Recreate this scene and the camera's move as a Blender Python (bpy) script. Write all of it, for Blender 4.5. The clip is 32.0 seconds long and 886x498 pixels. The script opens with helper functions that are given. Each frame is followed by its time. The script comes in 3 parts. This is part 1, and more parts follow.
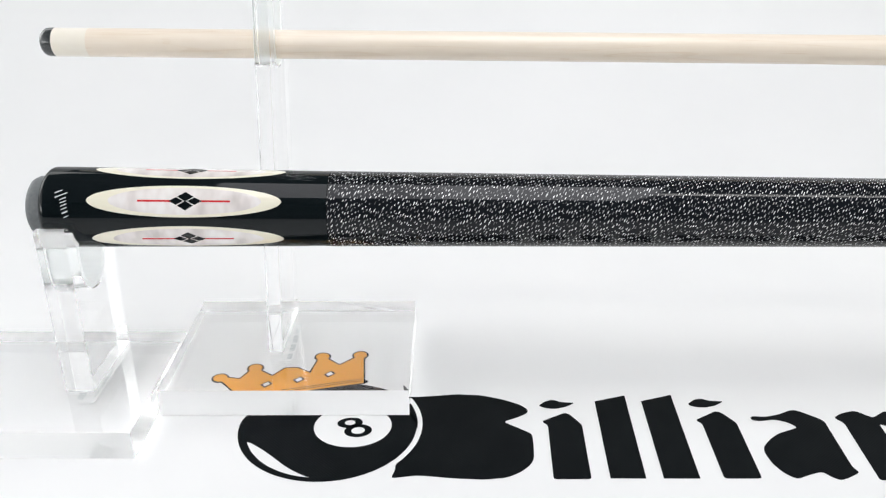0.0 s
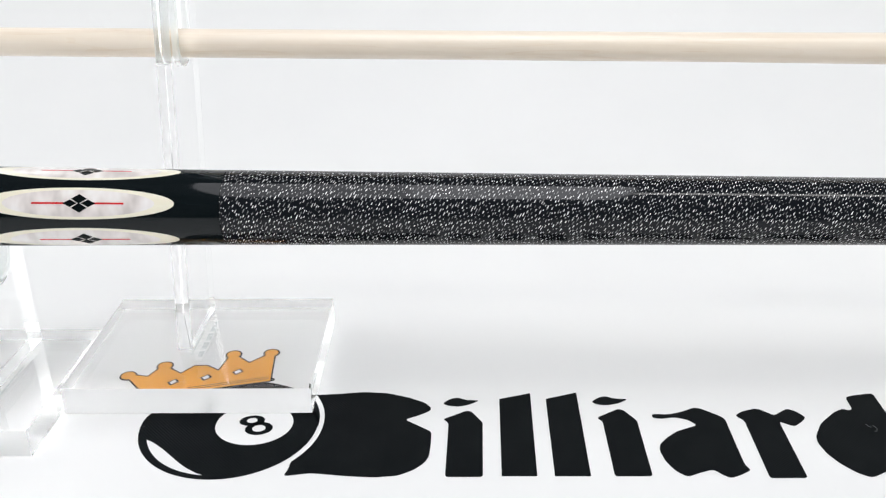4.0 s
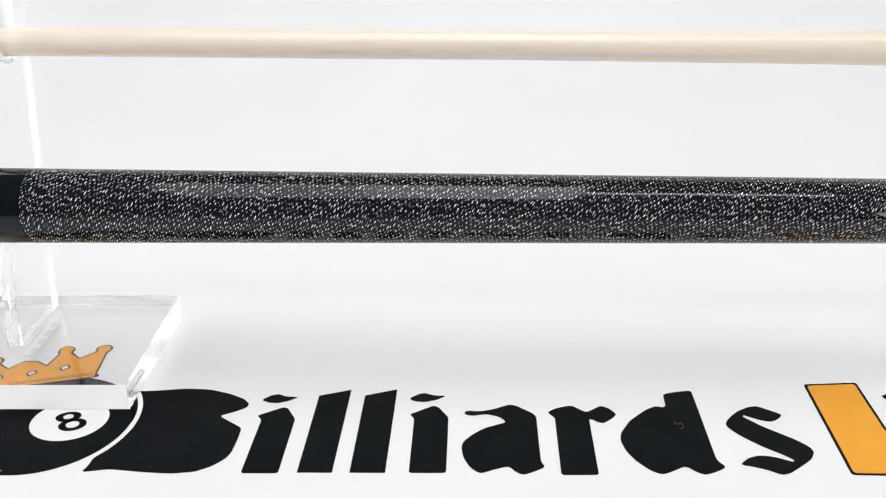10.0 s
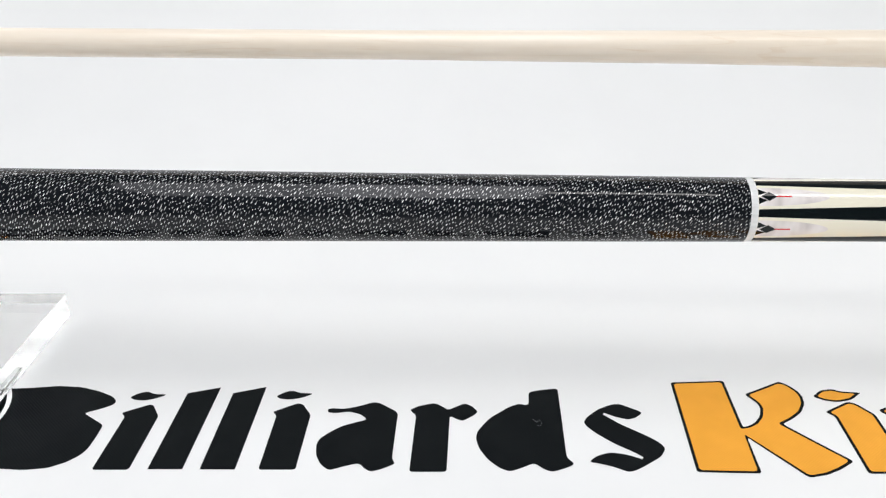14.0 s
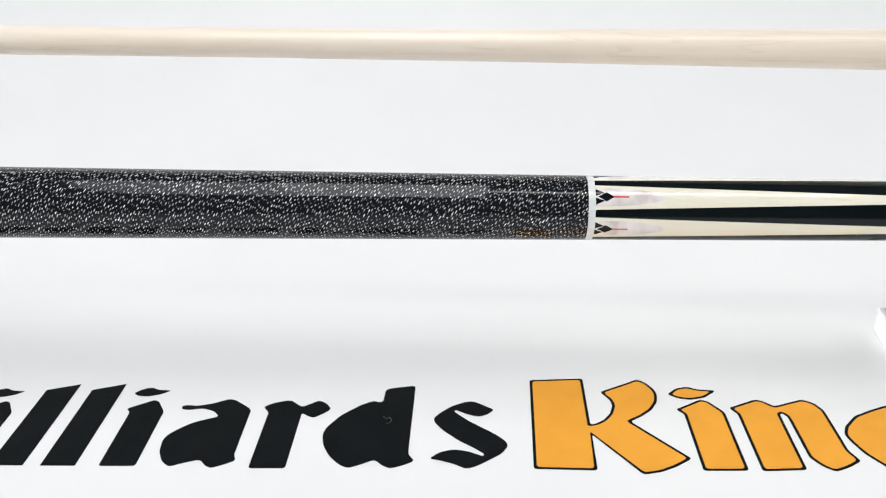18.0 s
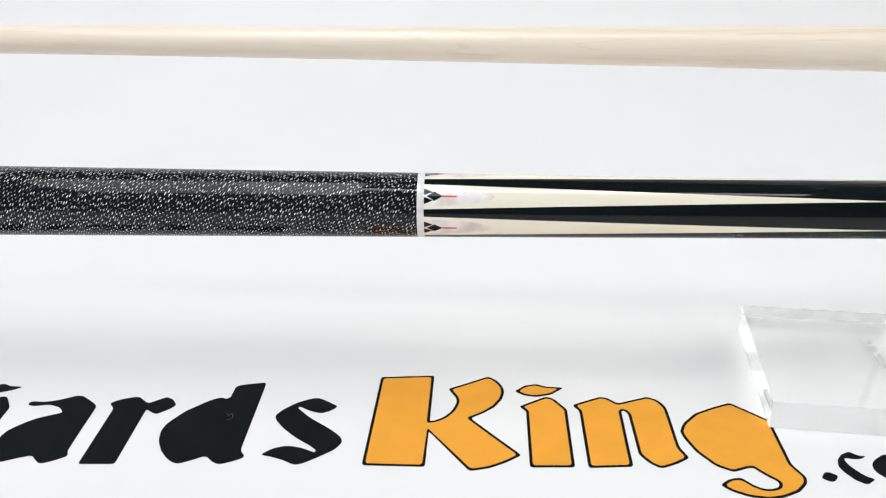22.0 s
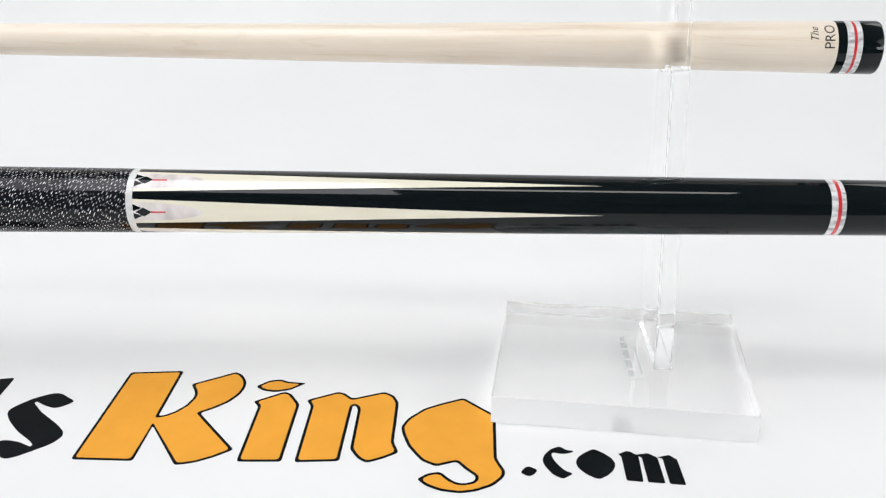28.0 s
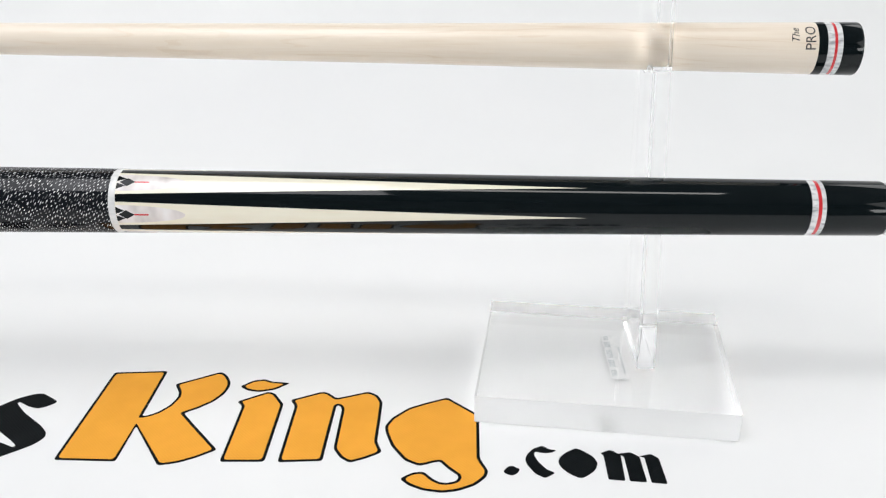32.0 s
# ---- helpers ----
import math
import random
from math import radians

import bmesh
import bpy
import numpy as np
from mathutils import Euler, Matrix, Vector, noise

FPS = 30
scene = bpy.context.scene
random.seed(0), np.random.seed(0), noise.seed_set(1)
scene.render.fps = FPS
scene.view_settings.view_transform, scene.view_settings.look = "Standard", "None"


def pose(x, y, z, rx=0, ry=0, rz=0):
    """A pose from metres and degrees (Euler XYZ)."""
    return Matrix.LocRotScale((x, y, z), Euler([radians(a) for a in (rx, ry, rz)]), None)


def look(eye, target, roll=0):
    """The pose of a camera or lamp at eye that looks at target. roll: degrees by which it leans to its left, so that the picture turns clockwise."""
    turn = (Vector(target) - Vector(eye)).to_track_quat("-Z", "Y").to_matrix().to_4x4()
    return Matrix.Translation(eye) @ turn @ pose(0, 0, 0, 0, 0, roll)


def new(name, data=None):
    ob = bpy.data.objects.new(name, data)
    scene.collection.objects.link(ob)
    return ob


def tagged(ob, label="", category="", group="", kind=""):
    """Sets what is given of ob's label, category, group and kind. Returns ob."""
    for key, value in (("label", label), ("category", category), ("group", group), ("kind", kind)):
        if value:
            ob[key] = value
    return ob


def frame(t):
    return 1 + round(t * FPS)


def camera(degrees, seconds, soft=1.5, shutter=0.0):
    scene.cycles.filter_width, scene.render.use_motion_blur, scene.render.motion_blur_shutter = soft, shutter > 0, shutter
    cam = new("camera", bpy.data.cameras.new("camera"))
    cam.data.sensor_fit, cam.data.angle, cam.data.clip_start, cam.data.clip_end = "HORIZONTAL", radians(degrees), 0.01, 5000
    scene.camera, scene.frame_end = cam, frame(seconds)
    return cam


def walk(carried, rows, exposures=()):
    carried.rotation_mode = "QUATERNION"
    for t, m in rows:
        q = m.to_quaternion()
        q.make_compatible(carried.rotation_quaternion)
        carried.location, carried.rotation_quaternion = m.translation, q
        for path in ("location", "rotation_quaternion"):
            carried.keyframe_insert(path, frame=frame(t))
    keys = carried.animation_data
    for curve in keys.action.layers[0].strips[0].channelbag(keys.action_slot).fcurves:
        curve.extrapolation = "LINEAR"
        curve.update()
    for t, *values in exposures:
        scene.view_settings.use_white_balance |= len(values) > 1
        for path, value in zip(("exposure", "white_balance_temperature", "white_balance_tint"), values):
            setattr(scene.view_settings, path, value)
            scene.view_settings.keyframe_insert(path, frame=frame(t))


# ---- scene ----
# A pool cue in two pieces on clear acrylic stands, over a printed white vinyl mat.
# x runs along the cue butt, y away from the camera, z up from the mat.
cam = camera(52.62, 32.0, soft=1.25)
PATH = [
    (0, 0.12894, -0.33770, 0.22506, 65.4435, 0.4479, 1.4474),
    (0.5, 0.13627, -0.33775, 0.22669, 65.2585, 0.6161, 1.7105),
    (1, 0.14291, -0.33759, 0.22782, 65.1027, 0.7601, 1.8873),
    (1.5, 0.14869, -0.33730, 0.22838, 64.9997, 0.8377, 1.9737),
    (2, 0.15404, -0.33717, 0.22850, 64.9620, 0.8400, 1.9755),
    (2.5, 0.15873, -0.33715, 0.22817, 64.9880, 0.7894, 1.9056),
    (3, 0.16323, -0.33699, 0.22729, 65.0578, 0.7072, 1.7809),
    (3.5, 0.16739, -0.33671, 0.22612, 65.1511, 0.6195, 1.6229),
    (5.5, 0.19269, -0.33696, 0.22693, 65.0730, 0.6501, 1.9197),
    (6, 0.19922, -0.33679, 0.22718, 65.0396, 0.6311, 1.9587),
    (6.5, 0.20609, -0.33632, 0.22730, 64.9830, 0.6820, 1.9541),
    (7, 0.21299, -0.33595, 0.22738, 64.9310, 0.7219, 1.9462),
    (7.5, 0.21987, -0.33577, 0.22740, 64.9032, 0.7413, 1.9373),
    (8, 0.22685, -0.33571, 0.22733, 64.8986, 0.7451, 1.9370),
    (8.5, 0.23375, -0.33565, 0.22713, 64.9014, 0.7354, 1.9500),
    (9, 0.24071, -0.33551, 0.22698, 64.8796, 0.7256, 1.9728),
    (9.5, 0.24772, -0.33531, 0.22744, 64.7927, 0.7457, 1.9840),
    (10, 0.25480, -0.33503, 0.22796, 64.6872, 0.7599, 1.9951),
    (10.5, 0.26201, -0.33465, 0.22832, 64.6081, 0.7619, 2.0104),
    (11, 0.26936, -0.33446, 0.22846, 64.5696, 0.7590, 2.0226),
    (11.5, 0.27635, -0.33460, 0.22843, 64.5758, 0.7356, 2.0205),
    (12, 0.28362, -0.33475, 0.22814, 64.6295, 0.7021, 2.0018),
    (12.5, 0.29090, -0.33496, 0.22764, 64.7117, 0.6709, 1.9780),
    (13, 0.29828, -0.33515, 0.22704, 64.7887, 0.6603, 1.9679),
    (13.5, 0.30628, -0.33539, 0.22672, 64.8142, 0.7086, 2.0202),
    (14, 0.31434, -0.33545, 0.22646, 64.8358, 0.7584, 2.0983),
    (14.5, 0.32256, -0.33522, 0.22601, 64.8686, 0.8044, 2.1738),
    (16.5, 0.35586, -0.33539, 0.22306, 65.2346, 0.8853, 2.4903),
    (17, 0.36229, -0.33556, 0.22427, 65.0994, 0.7793, 2.2810),
    (17.5, 0.36893, -0.33524, 0.22493, 64.9604, 0.6505, 2.1055),
    (18, 0.37587, -0.33478, 0.22521, 64.8508, 0.5510, 1.9725),
    (18.5, 0.38339, -0.33440, 0.22541, 64.7910, 0.5059, 1.8813),
    (19, 0.39112, -0.33420, 0.22555, 64.7646, 0.5086, 1.8286),
    (19.5, 0.39915, -0.33417, 0.22560, 64.7251, 0.4826, 1.8383),
    (20, 0.40749, -0.33425, 0.22562, 64.7084, 0.4812, 1.8665),
    (20.5, 0.41630, -0.33421, 0.22550, 64.7302, 0.4943, 1.9162),
    (21, 0.42540, -0.33438, 0.22522, 64.7633, 0.5087, 2.0039),
    (21.5, 0.43459, -0.33421, 0.22469, 64.8068, 0.5357, 2.0902),
    (22, 0.44371, -0.33364, 0.22401, 64.8251, 0.5558, 2.1596),
    (22.5, 0.45272, -0.33361, 0.22431, 64.7801, 0.5828, 2.1932),
    (23, 0.46167, -0.33340, 0.22435, 64.7084, 0.5812, 2.1902),
    (23.5, 0.47084, -0.33330, 0.22458, 64.6829, 0.5588, 2.1590),
    (24, 0.48004, -0.33318, 0.22445, 64.6895, 0.5336, 2.1258),
    (24.5, 0.48940, -0.33301, 0.22395, 64.7317, 0.5301, 2.0921),
    (25, 0.49910, -0.33329, 0.22354, 64.8024, 0.5651, 2.0960),
    (25.5, 0.50911, -0.33412, 0.22333, 64.8798, 0.6263, 2.1411),
    (27.5, 0.54847, -0.33136, 0.22174, 64.8098, 0.6748, 2.3218),
    (28, 0.55920, -0.33126, 0.22161, 64.8478, 0.6722, 2.4004),
    (28.5, 0.56932, -0.33114, 0.22143, 64.8800, 0.7167, 2.4070),
    (29, 0.57707, -0.33110, 0.22120, 64.9141, 0.7408, 2.4161),
    (29.5, 0.58109, -0.33107, 0.22106, 64.9532, 0.7232, 2.4487),
    (30, 0.58149, -0.33134, 0.22110, 64.9788, 0.6435, 2.4769),
    (30.5, 0.58066, -0.33132, 0.22130, 64.9481, 0.5888, 2.3612),
    (31, 0.57807, -0.33139, 0.22172, 64.8776, 0.5382, 2.2012),
    (31.5, 0.57263, -0.33145, 0.22231, 64.7893, 0.4923, 2.0336),
    (32, 0.56237, -0.33145, 0.22286, 64.6872, 0.4529, 1.8731),
]
walk(cam, [(t, pose(x, y, z, rx, ry, rz)) for t, x, y, z, rx, ry, rz in PATH])

# ---- light: a strip and two small softboxes over the table, a large one at each end, added fills back and front ----
world = bpy.data.worlds.new("world")
scene.world = world
world.use_nodes = True
world.node_tree.nodes["Background"].inputs[0].default_value = (0.9, 0.95, 1.0, 1)
world.node_tree.nodes["Background"].inputs[1].default_value = 0.02
scene.view_settings.exposure = 0.0


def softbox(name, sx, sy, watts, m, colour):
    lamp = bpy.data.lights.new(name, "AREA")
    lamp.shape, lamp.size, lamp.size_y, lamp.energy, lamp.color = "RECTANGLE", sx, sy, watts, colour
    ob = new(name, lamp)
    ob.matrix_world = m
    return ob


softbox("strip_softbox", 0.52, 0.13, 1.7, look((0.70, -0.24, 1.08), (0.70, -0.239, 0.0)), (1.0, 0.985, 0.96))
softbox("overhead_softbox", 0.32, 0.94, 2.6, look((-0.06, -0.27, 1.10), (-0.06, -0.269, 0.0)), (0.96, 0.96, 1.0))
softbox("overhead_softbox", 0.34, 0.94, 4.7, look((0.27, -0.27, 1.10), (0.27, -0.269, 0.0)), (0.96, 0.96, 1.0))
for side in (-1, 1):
    # the back and front boxes are unseen fills, added to even out the mat
    softbox("back_fill", 1.9, 1.6, 24.0 + 2.0 * side, look((0.36 + side * 2.1, 1.10, 1.15), (0.36 + side * 0.2, 0.02, 0.05)), (0.985, 1.0, 0.992))
    softbox("front_fill", 1.8, 0.5, 19.0 + 1.0 * side, look((0.36 + side * 2.55, -1.65, 0.52), (0.36 + side * 0.2, 0.02, 0.05)), (0.985, 1.0, 0.992))
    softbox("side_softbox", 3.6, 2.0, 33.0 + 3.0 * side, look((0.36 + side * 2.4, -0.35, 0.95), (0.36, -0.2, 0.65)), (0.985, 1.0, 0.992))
scene.cycles.blur_glossy = 0.0
scene.cycles.max_bounces = 32
scene.cycles.transmission_bounces = 32
scene.cycles.glossy_bounces = 16


# ---- materials ----
def material(name, colour, rough=0.5, metal=0.0, coat=0.0, spec=0.5):
    m = bpy.data.materials.new(name)
    m.use_nodes = True
    b = m.node_tree.nodes["Principled BSDF"]
    b.inputs["Base Color"].default_value = (*colour, 1)
    b.inputs["Roughness"].default_value = rough
    b.inputs["Metallic"].default_value = metal
    b.inputs["Coat Weight"].default_value = coat
    b.inputs["Coat Roughness"].default_value = 0.04
    b.inputs["Specular IOR Level"].default_value = spec
    return m, m.node_tree, b


def node(tree, kind, **values):
    n = tree.nodes.new(kind)
    for key, value in values.items():
        if key in n.inputs:
            n.inputs[key].default_value = value
    return n


def maths(tree, op, a, b=None, c=None):
    n = tree.nodes.new("ShaderNodeMath")
    n.operation = op
    for i, v in enumerate((a, b, c)):
        if v is None:
            continue
        if isinstance(v, (int, float)):
            n.inputs[i].default_value = v
        else:
            tree.links.new(v, n.inputs[i])
    return n.outputs[0]


def mapped(tree, scale):
    tc = tree.nodes.new("ShaderNodeTexCoord")
    mp = tree.nodes.new("ShaderNodeMapping")
    mp.inputs["Scale"].default_value = scale
    tree.links.new(tc.outputs["Object"], mp.inputs["Vector"])
    return mp.outputs["Vector"]


def ramp(tree, fac, stops):
    n = tree.nodes.new("ShaderNodeValToRGB")
    e = n.color_ramp.elements
    while len(e) < len(stops):
        e.new(0.5)
    for el, (p, c) in zip(e, stops):
        el.position, el.color = p, (*c, 1)
    tree.links.new(fac, n.inputs[0])
    return n.outputs[0]


def noisy(tree, scale, size, detail=4.0, rough=0.55):
    n = node(tree, "ShaderNodeTexNoise", Scale=size, Detail=detail, Roughness=rough)
    tree.links.new(mapped(tree, scale), n.inputs["Vector"])
    return n.outputs["Fac"]


def bump(tree, b, height, strength, distance):
    n = node(tree, "ShaderNodeBump", Strength=strength, Distance=distance)
    tree.links.new(height, n.inputs["Height"])
    tree.links.new(n.outputs[0], b.inputs["Normal"])


def varied(name, stops, scale, size, rough, coat=0.0, relief=0.0, spec=0.5):
    m, tree, b = material(name, stops[0][1], rough, 0, coat, spec)
    f = noisy(tree, scale, size)
    tree.links.new(ramp(tree, f, stops), b.inputs["Base Color"])
    if relief:
        bump(tree, b, noisy(tree, scale, size * 3), 0.3, relief)
    return m


def make_vinyl():
    m, tree, b = material("white vinyl", (0.83, 0.83, 0.83), 0.38, spec=0.35)
    f = noisy(tree, (1, 1, 1), 6)
    tree.links.new(ramp(tree, f, [(0.3, (0.815, 0.818, 0.82)), (0.7, (0.845, 0.846, 0.846))]), b.inputs["Base Color"])
    bump(tree, b, noisy(tree, (1, 1, 1), 14, 3), 0.25, 0.0015)
    return m


def make_ink(name, colour, rough):
    """Printed ink on woven vinyl: a fine square weave shows in its gloss."""
    m, tree, b = material(name, colour, rough, spec=0.04)
    v = mapped(tree, (1, 1, 1))
    s = tree.nodes.new("ShaderNodeSeparateXYZ")
    tree.links.new(v, s.inputs[0])
    wx = maths(tree, "SINE", maths(tree, "MULTIPLY", s.outputs[0], 4200.0))
    wy = maths(tree, "SINE", maths(tree, "MULTIPLY", s.outputs[1], 4200.0))
    weave = maths(tree, "MULTIPLY", wx, wy)
    patch = noisy(tree, (1, 1, 1), 60, 2)
    c2 = tuple(min(1, c * 1.08 + 0.002) for c in colour)
    mixed = maths(tree, "ADD", maths(tree, "MULTIPLY", weave, 0.12), patch)
    tree.links.new(ramp(tree, mixed, [(0.35, colour), (0.75, c2)]), b.inputs["Base Color"])
    bump(tree, b, weave, 0.25, 0.0001)
    return m


def make_acrylic(name, ior, rough):
    m, tree, b = material(name, (1.0, 1.0, 1.0), rough)
    b.inputs["Transmission Weight"].default_value = 1.0
    b.inputs["IOR"].default_value = ior
    return m


def make_wrap():
    """Black linen thread wound round the handle, with white flecks, under a clear varnish."""
    m, tree, b = material("speckled linen", (0.004, 0.005, 0.006), 0.3, coat=0.55, spec=0.0)
    b.inputs["Coat Roughness"].default_value = 0.06
    tc = tree.nodes.new("ShaderNodeTexCoord")
    s = tree.nodes.new("ShaderNodeSeparateXYZ")
    tree.links.new(tc.outputs["Object"], s.inputs[0])
    x, y, z = s.outputs
    ang = maths(tree, "ARCTAN2", z, maths(tree, "MULTIPLY", y, -1.0))
    arc = maths(tree, "MULTIPLY", ang, 14.0)            # millimetres round the handle
    slant = maths(tree, "MULTIPLY", arc, -0.5)
    along = maths(tree, "MULTIPLY_ADD", x, 1000.0, slant)
    thread = maths(tree, "DIVIDE", along, 1.0)
    index = maths(tree, "FLOOR", thread)
    inside = maths(tree, "FRACT", thread)
    wn = tree.nodes.new("ShaderNodeTexWhiteNoise")
    wn.noise_dimensions = "1D"
    tree.links.new(index, wn.inputs["W"])
    low = node(tree, "ShaderNodeTexNoise", Scale=150.0, Detail=1.0)
    tree.links.new(tc.outputs["Object"], low.inputs["Vector"])
    # the twist of the two-ply thread drifts from turn to turn, so the flecks line up in wavy rows
    phase = maths(tree, "ADD", maths(tree, "MULTIPLY", wn.outputs["Value"], 0.34), maths(tree, "MULTIPLY", low.outputs["Fac"], 1.5))
    phase = maths(tree, "MULTIPLY_ADD", index, -0.36, phase)
    q = maths(tree, "ADD", maths(tree, "DIVIDE", arc, 2.65), phase)
    cell = maths(tree, "FLOOR", q)
    w2 = tree.nodes.new("ShaderNodeTexWhiteNoise")
    w2.noise_dimensions = "2D"
    cv = tree.nodes.new("ShaderNodeCombineXYZ")
    tree.links.new(index, cv.inputs[0])
    tree.links.new(cell, cv.inputs[1])
    tree.links.new(cv.outputs[0], w2.inputs["Vector"])
    sep = tree.nodes.new("ShaderNodeSeparateColor")
    tree.links.new(w2.outputs["Color"], sep.inputs[0])
    centre = maths(tree, "MULTIPLY_ADD", sep.outputs[1], 0.32, 0.34)
    half_long = maths(tree, "MULTIPLY_ADD", w2.outputs["Value"], 0.24, 0.09)
    du = maths(tree, "DIVIDE", maths(tree, "SUBTRACT", inside, maths(tree, "MULTIPLY_ADD", sep.outputs[0], 0.24, 0.38)), 0.225)
    dv = maths(tree, "DIVIDE", maths(tree, "SUBTRACT", maths(tree, "FRACT", q), centre), half_long)
    oval = maths(tree, "ADD", maths(tree, "MULTIPLY", du, du), maths(tree, "MULTIPLY", dv, dv))
    fleck = maths(tree, "MINIMUM", maths(tree, "MAXIMUM", maths(tree, "MULTIPLY_ADD", oval, -3.0, 3.0), 0.0), 1.0)
    # the white ply comes up in wavy rows along the handle
    drift = noisy(tree, (1, 1, 1), 95, 1.5)
    rows = maths(tree, "MULTIPLY_ADD", drift, 26.0, maths(tree, "MULTIPLY_ADD", arc, 2.15, maths(tree, "MULTIPLY", x, -420.0)))
    rows = maths(tree, "MULTIPLY_ADD", maths(tree, "SINE", rows), 0.48, 0.64)
    fleck = maths(tree, "MULTIPLY", fleck, rows)
    shade = maths(tree, "MULTIPLY", fleck, maths(tree, "MULTIPLY_ADD", sep.outputs[2], 0.55, 0.45))
    tree.links.new(ramp(tree, shade, [(0.0, (0.007, 0.0085, 0.011)), (1.0, (1.0, 1.0, 1.0))]), b.inputs["Base Color"])
    bump(tree, b, maths(tree, "ABSOLUTE", maths(tree, "SUBTRACT", inside, 0.5)), 0.2, 0.0001)
    return m


def make_maple():
    m, tree, b = material("varnished maple", (0.75, 0.62, 0.45), 0.36, coat=0.4)
    b.inputs["Coat Roughness"].default_value = 0.12
    grain = noisy(tree, (9, 220, 220), 3.0, 5, 0.6)
    broad = noisy(tree, (4, 40, 40), 2.2, 3)
    # long growth-ring lines, thin and a little darker
    figure = noisy(tree, (5, 70, 70), 1.6, 1.5)
    ring = maths(tree, "ABSOLUTE", maths(tree, "SUBTRACT", maths(tree, "FRACT", maths(tree, "MULTIPLY", figure, 7.0)), 0.5))
    ring = maths(tree, "MULTIPLY", maths(tree, "GREATER_THAN", ring, 0.44), -0.10)
    f = maths(tree, "ADD", maths(tree, "MULTIPLY", grain, 0.55), maths(tree, "MULTIPLY_ADD", broad, 0.45, ring))
    tree.links.new(ramp(tree, f, [(0.30, (0.76, 0.63, 0.49)), (0.46, (0.83, 0.725, 0.60)), (0.68, (0.865, 0.775, 0.665))]), b.inputs["Base Color"])
    return m


def make_pearl():
    m, tree, b = material("mother of pearl", (0.78, 0.74, 0.72), 0.22, coat=0.8)
    f = noisy(tree, (110, 60, 60), 1.3, 2, 0.5)
    tree.links.new(ramp(tree, f, [(0.30, (0.60, 0.55, 0.535)), (0.5, (0.77, 0.715, 0.695)), (0.68, (0.86, 0.83, 0.82))]), b.inputs["Base Color"])
    return m


def make_silver_pearl():
    m, tree, b = material("silver pearl", (0.62, 0.62, 0.63), 0.25, coat=0.8)
    f = noisy(tree, (120, 420, 420), 1.6, 2)
    tree.links.new(ramp(tree, f, [(0.35, (0.36, 0.36, 0.38)), (0.5, (0.66, 0.66, 0.67)), (0.62, (0.80, 0.80, 0.80))]), b.inputs["Base Color"])
    return m


VINYL = make_vinyl()
INK_BLACK = make_ink("black ink", (0.0045, 0.006, 0.007), 0.6)
INK_ORANGE = make_ink("orange ink", (0.80, 0.36, 0.045), 0.6)
INK_WHITE = varied("unprinted vinyl", [(0.3, (0.82, 0.82, 0.82)), (0.7, (0.845, 0.845, 0.845))], (1, 1, 1), 6, 0.38, spec=0.35)
ACRYLIC = make_acrylic("clear acrylic", 1.33, 0.0)
THIN_ACRYLIC = make_acrylic("thin clear acrylic", 1.2, 0.0)
FROSTED = make_acrylic("sawn acrylic edge", 1.33, 0.35)
LINER = make_acrylic("milky vinyl liner", 1.15, 0.3)
LINER.node_tree.nodes["Principled BSDF"].inputs["Transmission Weight"].default_value = 0.85
LINER.node_tree.nodes["Principled BSDF"].inputs["Base Color"].default_value = (0.95, 0.97, 0.965, 1)
PATCH_PALE = varied("pale speckled patch", [(0.35, (0.76, 0.77, 0.77)), (0.6, (0.86, 0.86, 0.86))], (1, 1, 1), 500, 0.4)
PATCH_GREY = varied("grey patch marks", [(0.35, (0.56, 0.58, 0.59)), (0.65, (0.74, 0.76, 0.76))], (1, 1, 1), 700, 0.4)
LACQUER = varied("black lacquer", [(0.3, (0.003, 0.0055, 0.0065)), (0.7, (0.006, 0.009, 0.0105))], (20, 200, 200), 3, 0.12, coat=0.6, spec=0.0)
WRAP = make_wrap()
MAPLE = make_maple()
PEARL = make_pearl()
SILVER = make_silver_pearl()
IVORY = varied("ivory resin", [(0.3, (0.83, 0.78, 0.63)), (0.7, (0.86, 0.82, 0.69))], (20, 200, 200), 2, 0.2, coat=0.8)
WHITE_RING = varied("white ring resin", [(0.3, (0.66, 0.67, 0.67)), (0.7, (0.78, 0.78, 0.78))], (60, 300, 300), 3, 0.25, coat=0.8)
RED = varied("red resin", [(0.3, (0.55, 0.022, 0.03)), (0.7, (0.65, 0.036, 0.042))], (60, 300, 300), 3, 0.25, coat=0.8)
RUBBER = varied("grey rubber", [(0.3, (0.10, 0.11, 0.115)), (0.7, (0.135, 0.145, 0.15))], (200, 200, 200), 4, 0.5, relief=0.0001)
LEATHER = varied("dark leather", [(0.3, (0.022, 0.025, 0.027)), (0.7, (0.05, 0.056, 0.058))], (300, 300, 300), 4, 0.24, coat=0.3, relief=0.00004)
FERRULE = varied("white ferrule", [(0.3, (0.87, 0.815, 0.71)), (0.7, (0.88, 0.83, 0.735))], (60, 60, 60), 3, 0.3, coat=0.4)
PRINT = material("dark print", (0.02, 0.02, 0.022), 0.4)[0]
SCRIPT = material("silver script", (0.86, 0.87, 0.88), 0.35)[0]
ROD = varied("white plastic rod", [(0.3, (0.80, 0.80, 0.80)), (0.7, (0.83, 0.83, 0.83))], (20, 60, 60), 3, 0.4)
WHITEWASH = varied("white wall paint", [(0.3, (0.74, 0.74, 0.73)), (0.7, (0.78, 0.78, 0.77))], (1, 1, 1), 3, 0.7, relief=0.001)
